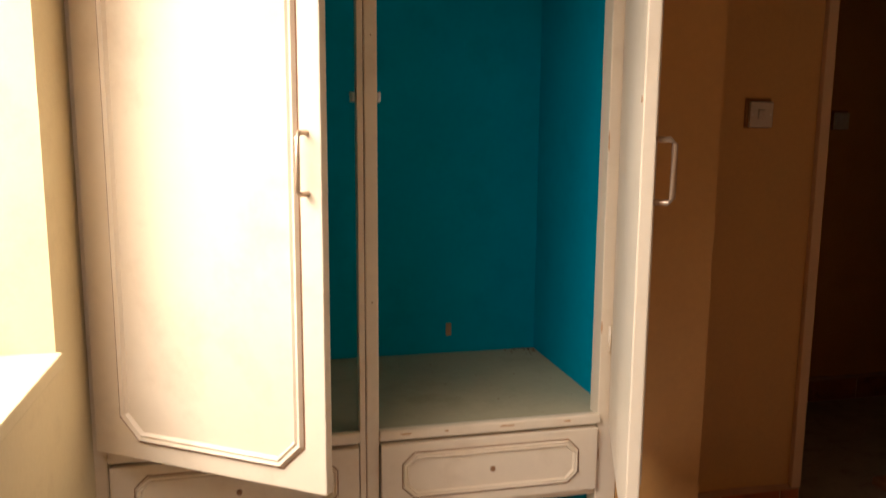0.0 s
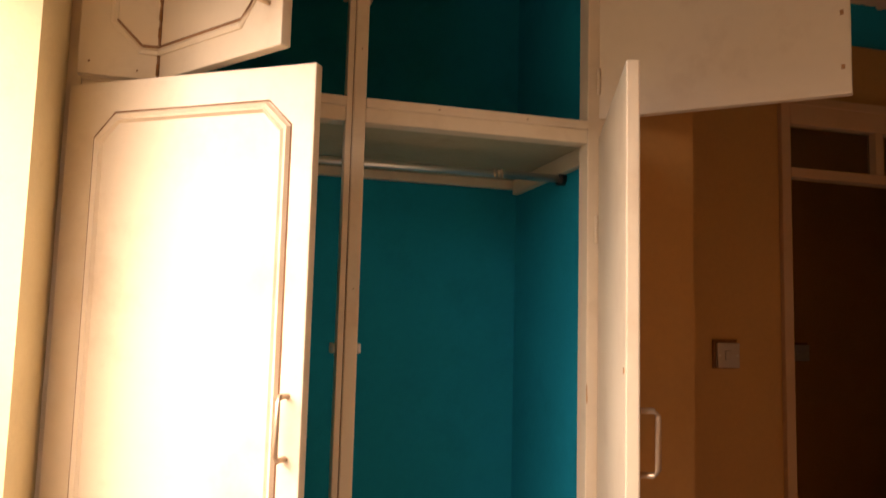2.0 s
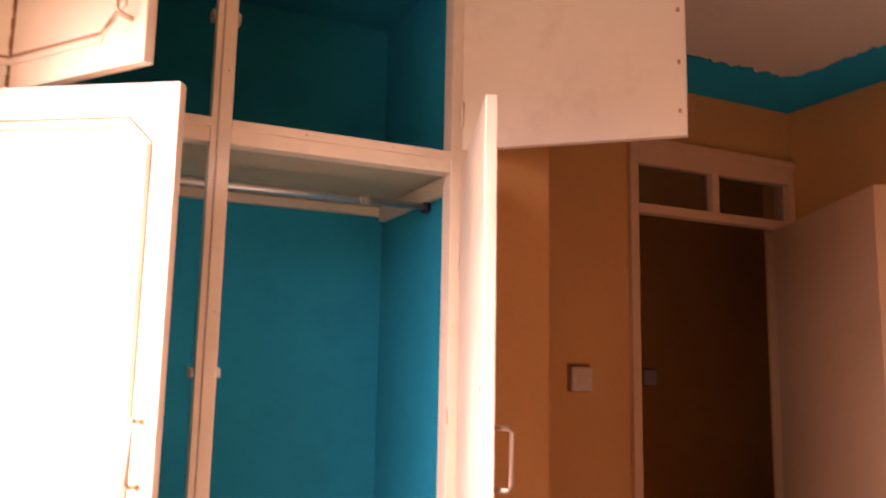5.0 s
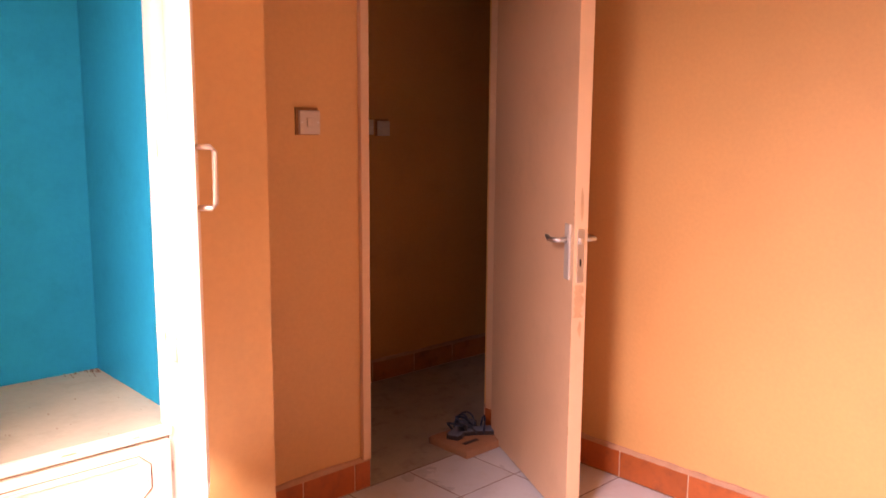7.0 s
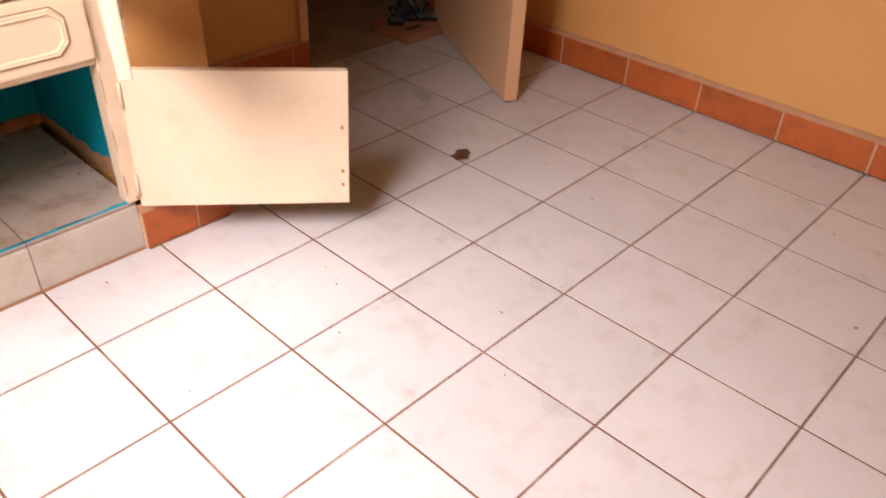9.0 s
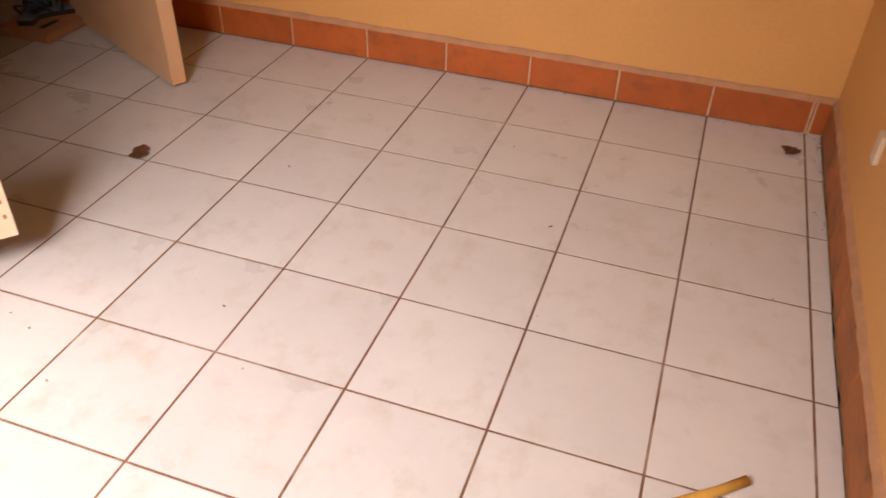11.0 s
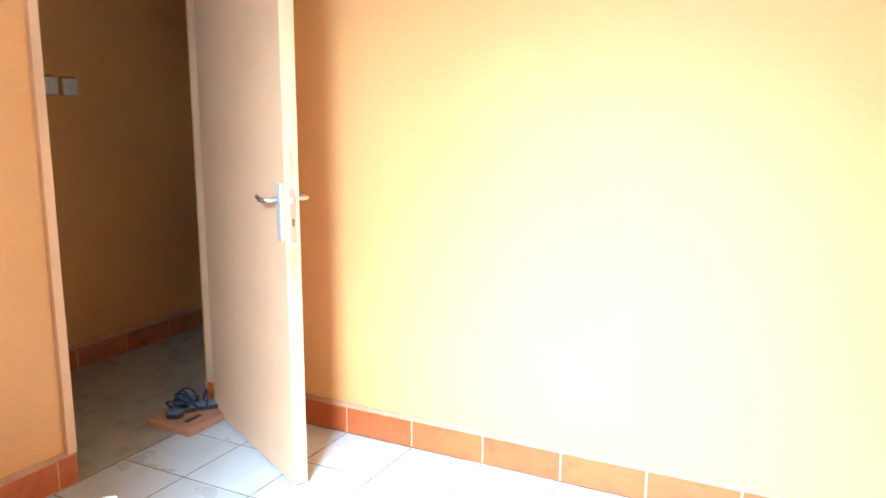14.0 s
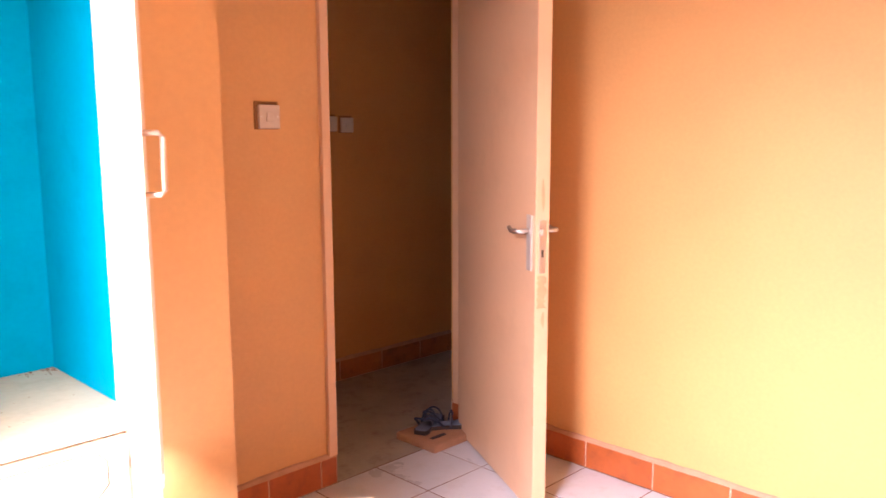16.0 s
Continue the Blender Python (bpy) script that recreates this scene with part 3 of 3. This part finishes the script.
# drawers
def drawer(x0, x1):
    d = part("drawer", box(x0 + 0.003, x1 - 0.003, -0.012, 0.012, 0.520, 0.668, bevel=0.003), ENAMEL, WR, "cream drawer front with octagonal moulding")
    part("moulding", ring_strip(octagon(x0 + 0.05, x1 - 0.05, 0.544, 0.646, 0.026), 0.014, -0.011, -0.018, (0, 0)), ENAMEL, d)
    part("moulding_groove", ring_strip(octagon(x0 + 0.0475, x1 - 0.0475, 0.5415, 0.6485, 0.026), 0.003, -0.011, -0.0132, (0, 0)), GROOVE, d)
    cx = (x0 + x1) / 2
    part("keyhole", tube([(cx, -0.0155, 0.594), (cx, -0.011, 0.594)], 0.006, 10), GROOVE, d, "dark screw hole of a missing knob")
    part("drawer_box", box(x0 + 0.02, x1 - 0.02, 0.012, 0.45, 0.528, 0.640), SHELFTOP, d)
drawer(P1, R0)
drawer(L1, P0)

# ---- fittings on the walls ----
def wall_switch(name, m, label, size=0.088, box_mat=BROWNBOX, category="light switch"):
    """Local: plate in the xz plane, facing -y."""
    s = new(name)
    s.matrix_basis = m
    h = size / 2
    part("surround", box(-h - 0.004, h - 0.004, -0.004, 0.004, -h, h + 0.004, bevel=0.001), box_mat, s, "brown stained surround")
    part("plate", box(-h + 0.006, h, -0.014, -0.003, -h + 0.002, h - 0.006, bevel=0.004), WHITEPL, s)
    part("rocker", box(-0.011, 0.015, -0.019, -0.013, -0.018, 0.014, bevel=0.003), WHITEPL, s)
    for x in (-h + 0.014, h - 0.010):
        part("screw", tube([(x, -0.0155, -0.002), (x, -0.013, -0.002)], 0.003, 8), CHROME, s)
    return tagged(s, label, category)
wall_switch("light_switch", pose(1.350, NORTH - 0.003, 1.387), "white plastic light switch with brown stained surround on peach wall")
wall_switch("light_switch", pose(2.372, 1.617, 1.385), "white plastic hall light switch in shade", 0.085)
wall_switch("light_switch", pose(2.480, 1.617, 1.380), "white plastic hall light switch in shade", 0.085)
sock = tagged(new("wall_plate"), "small blank white plastic plate low on the wall", "wall plate")
sock.matrix_basis = pose(1.73, SOUTH, 0.315, 0, 0, 180)
part("plate", box(-0.022, 0.022, -0.012, 0.001, -0.036, 0.036, bevel=0.004), WHITEPL, sock)
part("screw", tube([(0, -0.0135, 0.022), (0, -0.011, 0.022)], 0.003, 8), CHROME, sock)
nest = bmesh.new()
bmesh.ops.create_icosphere(nest, subdivisions=3, radius=0.030)
for v in nest.verts:
    v.co *= 1 + 0.16 * noise.noise(v.co * 40)
    v.co.y *= 0.7
ob = tagged(part("mud_nest", nest, MUD, smooth=True), "rounded lump of dried brown mud stuck on the cabinet door", "mud lump")
ob.matrix_basis = pose(-0.474, FRONT - 0.042, 2.325)

# ---- things on the floor ----
mat_ob = tagged(base("doormat", 2.180, 0.645), "small square pinkish-brown mat in the doorway", "mat")
part("pad", box(-0.125, 0.125, -0.12, 0.12, 0.0, 0.030, bevel=0.006), MATM, mat_ob)
part("slot", box(-0.075, 0.010, -0.060, -0.038, 0.0325, 0.0345, bevel=0.0008), SOLE, mat_ob, "dark slot")
part("rim", box(-0.121, 0.121, -0.116, 0.116, 0.030, 0.033, bevel=0.0012), MATM, mat_ob)

def sandal(x, y, z, rz, label):
    s = base("sandal", x, y, z, rz)
    bm = bmesh.new()
    prof = [(-0.115, 0.026), (-0.09, 0.036), (-0.03, 0.030), (0.03, 0.036), (0.08, 0.044), (0.110, 0.034), (0.122, 0.012)]
    out = [(px, w) for px, w in prof] + [(px, -w) for px, w in reversed(prof)]
    lo = [bm.verts.new((px, py, 0.0)) for px, py in out]
    hi = [bm.verts.new((px, py, 0.017)) for px, py in out]
    bm.faces.new(lo)
    bm.faces.new(hi)
    for i in range(len(lo)):
        bm.faces.new((lo[i], lo[(i + 1) % len(lo)], hi[(i + 1) % len(lo)], hi[i]))
    part("sole", bm, SOLE, s, "black rubber sole")
    bm = bmesh.new()
    lo = [bm.verts.new((px * 0.93, py * 0.86, 0.0168)) for px, py in out]
    hi = [bm.verts.new((px * 0.93, py * 0.86, 0.0195)) for px, py in out]
    bm.faces.new(hi)
    for i in range(len(lo)):
        bm.faces.new((lo[i], lo[(i + 1) % len(lo)], hi[(i + 1) % len(lo)], hi[i]))
    part("insole", bm, INSOLE, s, "pale blue-grey insole")
    for px, w, hgt in ((0.055, 0.044, 0.058), (0.0, 0.036, 0.066)):
        arc = [(px + 0.01 * math.sin(k), w * math.cos(k), 0.010 + hgt * math.sin(k)) for k in [math.pi * i / 10 for i in range(11)]]
        part("strap", tube(arc, 0.0045, 6), SANDAL, s, "dark blue strap", smooth=True)
    part("ankle_strap", tube([(-0.03, 0.034, 0.014), (-0.07, 0.040, 0.055), (-0.11, 0.022, 0.072), (-0.118, 0, 0.076), (-0.11, -0.022, 0.072), (-0.07, -0.040, 0.055), (-0.03, -0.034, 0.014)], 0.005, 6), SANDAL, s, smooth=True)
    tagged(s, label, "sandal", "pair of sandals")
sandal(2.205, 0.712, 0.033, 25, "dark blue strappy sandal lying on the mat")
sandal(2.262, 0.640, 0.033, -35, "dark blue strappy sandal at the mat's edge")

def dry_leaf(name, x, y, size, seed, label):
    rnd = random.Random(seed)
    bm = bmesh.new()
    n = 16
    mid = bm.verts.new((0, 0, 0.008))
    ring = []
    for i in range(n):
        a = 2 * math.pi * i / n
        r = size * (0.5 + 0.16 * rnd.uniform(-1, 1)) * (1.0 - 0.35 * abs(math.sin(a)))
        ring.append(bm.verts.new((r * math.cos(a), r * math.sin(a), 0.002 + 0.008 * rnd.random())))
    for i in range(n):
        bm.faces.new((mid, ring[i], ring[(i + 1) % n]))
    ext = bmesh.ops.solidify(bm, geom=bm.faces[:], thickness=0.002)
    ob = part(name, bm, DRYLEAF)
    ob.matrix_basis = pose(x, y, 0.002, 0, 0, rnd.uniform(0, 90))
    tagged(ob, label, "dry leaf", "litter on the floor")
dry_leaf("dry_leaf", 1.523, -0.255, 0.075, 3, "curled dark brown dry leaf on the tiles")
dry_leaf("dry_leaf", 2.245, -2.058, 0.075, 8, "flat brown dry leaf near the corner")
stick = part("wooden_stick", tube([(0.945, -1.977, 0.010), (0.90, -1.925, 0.010), (0.84, -1.845, 0.011), (0.78, -1.77, 0.010)], 0.010, 8), STICKM, smooth=True)
tagged(stick, "short yellow wooden stick lying on the tiles", "stick")

# crumbs
rnd = random.Random(11)
crumbs = bmesh.new()
for i in range(34):
    x, y = rnd.uniform(-0.3, 2.3), rnd.uniform(-2.1, -0.1)
    s = rnd.uniform(0.0012, 0.0034)
    bmesh.ops.create_icosphere(crumbs, subdivisions=1, radius=s, matrix=Matrix.LocRotScale((x, y, s * 0.6), Euler((rnd.random(), rnd.random(), rnd.random())), (1, rnd.uniform(0.5, 2.2), 0.6)))
tagged(part("floor_crumbs", crumbs, DRYLEAF), "scattered crumbs and grit on the tiles", "debris", kind="stuff")

# dirt swept to the back of the cupboard and in the shelf's corner
grit = bmesh.new()
for i in range(320):
    x, y = rnd.uniform(-0.4, 0.58), FRONT + BACK - abs(rnd.gauss(0, 0.035)) - 0.004
    if i % 9 == 0:
        x, y = 0.585 - abs(rnd.gauss(0, 0.03)), FRONT + rnd.uniform(0.06, BACK - 0.02)
    s = rnd.uniform(0.001, 0.0035)
    bmesh.ops.create_icosphere(grit, subdivisions=1, radius=s, matrix=Matrix.LocRotScale((x, y, 0.1405 + s * 0.5), Euler((rnd.random(), rnd.random(), rnd.random())), (1, rnd.uniform(0.6, 2.0), 0.7)))
tagged(part("cupboard_grit", grit, DRYLEAF), "brown grit swept to the back of the cupboard", "debris", kind="stuff")
grit = bmesh.new()
for i in range(70):
    s = rnd.uniform(0.001, 0.003)
    x, y = 0.585 - abs(rnd.gauss(0, 0.05)), FRONT + BACK - 0.005 - abs(rnd.gauss(0, 0.03))
    if i % 3 == 0:
        x, y = rnd.uniform(0.05, 0.58), FRONT + rnd.uniform(0.02, BACK - 0.02)
        s *= 0.6
    bmesh.ops.create_icosphere(grit, subdivisions=1, radius=s, matrix=Matrix.LocRotScale((x, y, 0.6925 + s * 0.4), Euler((rnd.random(), rnd.random(), rnd.random())), (1, rnd.uniform(0.6, 2.0), 0.6)))
tagged(part("shelf_grit", grit, DRYLEAF), "dark grit in the corner of the wardrobe shelf", "debris", kind="stuff")

grit = bmesh.new()
rnd = random.Random(31)
for k in range(46):
    s = rnd.uniform(0.0012, 0.0034)
    along = abs(rnd.gauss(0, 0.35))
    off = 0.016 + abs(rnd.gauss(0, 0.012))
    x, y = (EAST - off, SOUTH + 0.03 + along * 1.6) if rnd.random() < 0.4 else (EAST - 0.03 - along, SOUTH + off)
    bmesh.ops.create_icosphere(grit, subdivisions=1, radius=s, matrix=Matrix.LocRotScale((x, min(y, 0.5), s * 0.4), Euler((rnd.random(), rnd.random(), rnd.random())), (1, rnd.uniform(0.6, 1.9), 0.6)))
tagged(part("corner_grit", grit, DRYLEAF), "dark grit swept along the skirting", "debris", kind="stuff")

# ---- skirting tiles ----
def skirting(name, p0, direction, normal, length, cuts, label, height=0.108, mat=None):
    """Terracotta skirting: tiles proud of the wall with pale joints and a cement smear along the top."""
    ang = math.degrees(math.atan2(direction[1], direction[0]))
    sk = tagged(base(name, p0[0], p0[1], 0, ang), label, "skirting", kind="structure")
    side = 1 if (direction[0] * normal[1] - direction[1] * normal[0]) > 0 else -1
    def sb(x0, x1, d0, d1, z0, z1, bevel=0.0):
        return box(x0, x1, min(side * d0, side * d1), max(side * d0, side * d1), z0, z1, bevel=bevel)
    part("joint_mortar", sb(0, length, 0.0, 0.0105, 0.0, height - 0.002), JOINT, sk, "pale mortar")
    edges = [0.0] + [c for c in cuts if 0.01 < c < length - 0.01] + [length]
    for a, b in zip(edges, edges[1:]):
        part("skirting_tile", sb(a + 0.003, b - 0.003, 0.0, 0.014, 0.003, height, bevel=0.002), mat or TERRA, sk)
    bm = bmesh.new()
    r = random.Random(len(name) + int(length * 100))
    n = max(int(length / 0.03), 2)
    pts = [(i * length / n, height + 0.018 + 0.007 * noise.noise(Vector((i * 0.35, length, 0)))) for i in range(n + 1)]
    rows = []
    for x, z in pts:
        rows.append([bm.verts.new((x, 0, height - 0.001)), bm.verts.new((x, side * (0.011 + 0.003 * r.random()), height - 0.001)),
                     bm.verts.new((x, side * 0.007, z - 0.004)), bm.verts.new((x, 0, z))])
    for a, b in zip(rows, rows[1:]):
        for k in range(3):
            bm.faces.new((a[k], a[k + 1], b[k + 1], b[k]))
    bm.faces.new(rows[0])
    bm.faces.new(rows[-1])
    part("cement_fillet", bm, CEMENT, sk, "rough cement smear")
    return sk
skirting("baseboard_east", (EAST, NORTH), (0, -1), (-1, 0), NORTH - SOUTH, [0.01 + 0.3 * k for k in range(0, 10)] + [2.72], "terracotta skirting tiles along the peach wall")
skirting("baseboard_south", (EAST - 0.014, SOUTH), (-1, 0), (0, 1), EAST - 0.014 - WEST, [0.286 + 0.3 * k for k in range(0, 9)], "dusty terracotta skirting tiles along the wall", mat=DUST_SHADE_TERRA)
skirting("baseboard_pier", (0.566, FRONT), (1, 0), (0, -1), 0.815 + 0.014 - 0.566, [0.15], "terracotta skirting tiles beside the wardrobe")
skirting("baseboard_return", (0.815, FRONT), (0, 1), (1, 0), NORTH - FRONT, [0.335], "terracotta skirting tiles in the alcove")
skirting("baseboard_north", (0.829, NORTH), (1, 0), (0, -1), 1.604 - 0.829, [0.171, 0.471, 0.700], "terracotta skirting tiles along the door wall")
# hall shade put into the tile colour with the darker dusty material
skirting("baseboard_hall", (0.9, 1.62), (1, 0), (0, -1), 3.6, [0.3 * k for k in range(1, 11)], "grubby terracotta skirting tiles in the hall, darkened to carry its shade", mat=DUST_SHADE_TERRA)
skirting("baseboard_jamb", (2.362, NORTH + 0.106), (1, 0), (0, 1), 0.2, [], "terracotta skirting tile at the door jamb")

def grime_strip(p0, direction, normal, length, width, seed, label):
    """A thin uneven film of dirt lying in the angle of floor and skirting."""
    r = random.Random(seed)
    n = int(length / 0.018)
    line = [(i * length / n, width * (0.35 + 0.9 * max(noise.noise(Vector((i * 0.22, seed, 0))), -0.3) + 0.35 * r.random())) for i in range(n + 1)]
    at = lambda u, v: (p0[0] + direction[0] * u + normal[0] * v, p0[1] + direction[1] * u + normal[1] * v)
    bm = flat_patch([at(u, 0.012 + max(v, 0.001)) for u, v in line] + [at(length, 0.010), at(0, 0.010)], -0.001, 0.0014)
    tagged(part("floor_grime", bm, GRIME), label, "dirt", kind="stuff")
grime_strip((EAST, SOUTH), (-1, 0), (0, 1), 2.0, 0.009, 3, "dark grime along the foot of the dusty skirting")
grime_strip((EAST, NORTH - 0.1), (0, -1), (-1, 0), 2.6, 0.005, 7, "thin dark grime along the foot of the skirting")
grime_strip((0.57, FRONT), (1, 0), (0, -1), 0.24, 0.010, 9, "dark grime at the foot of the wall end")

# ---- floor tiles ----
TS = 0.3
tile_mesh = mesh_of("floor_tile", box(-TS / 2 + 0.0028, TS / 2 - 0.0028, -TS / 2 + 0.0028, TS / 2 - 0.0028, -0.008, 0.0, bevel=0.0007), TILE)
rnd = random.Random(4)
def lay(x0, x1, y0, y1):
    """Whole or cut tiles on the 0.3 m grid, between these limits."""
    i0, i1 = math.floor((x0 - EAST) / TS + 1e-6), math.ceil((x1 - EAST) / TS - 1e-6)
    for i in range(i0, i1):
        for j in range(math.floor(y0 / TS + 1e-6), math.ceil(y1 / TS - 1e-6)):
            a0, a1 = max(EAST + i * TS, x0), min(EAST + (i + 1) * TS, x1)
            b0, b1 = max(j * TS, y0), min((j + 1) * TS, y1)
            if a1 - a0 < 0.012 or b1 - b0 < 0.012:
                continue
            if a1 - a0 > TS - 0.001 and b1 - b0 > TS - 0.001:
                t = new("floor_tile", tile_mesh)
            else:
                w, d = (a1 - a0) / 2 - 0.0028, (b1 - b0) / 2 - 0.0028
                t = new("floor_tile", mesh_of("floor_tile", box(-w, w, -d, d, -0.008, 0.0, bevel=0.0007), TILE))
            t.parent = floor
            t.matrix_basis = pose((a0 + a1) / 2, (b0 + b1) / 2, rnd.uniform(-0.0003, 0.0), rnd.uniform(-0.05, 0.05), rnd.uniform(-0.05, 0.05), 0)
lay(WEST, 0.9, SOUTH, 0.0)
lay(0.9, EAST, SOUTH, 0.6)
lay(0.815, 0.9, 0.0, 0.6)
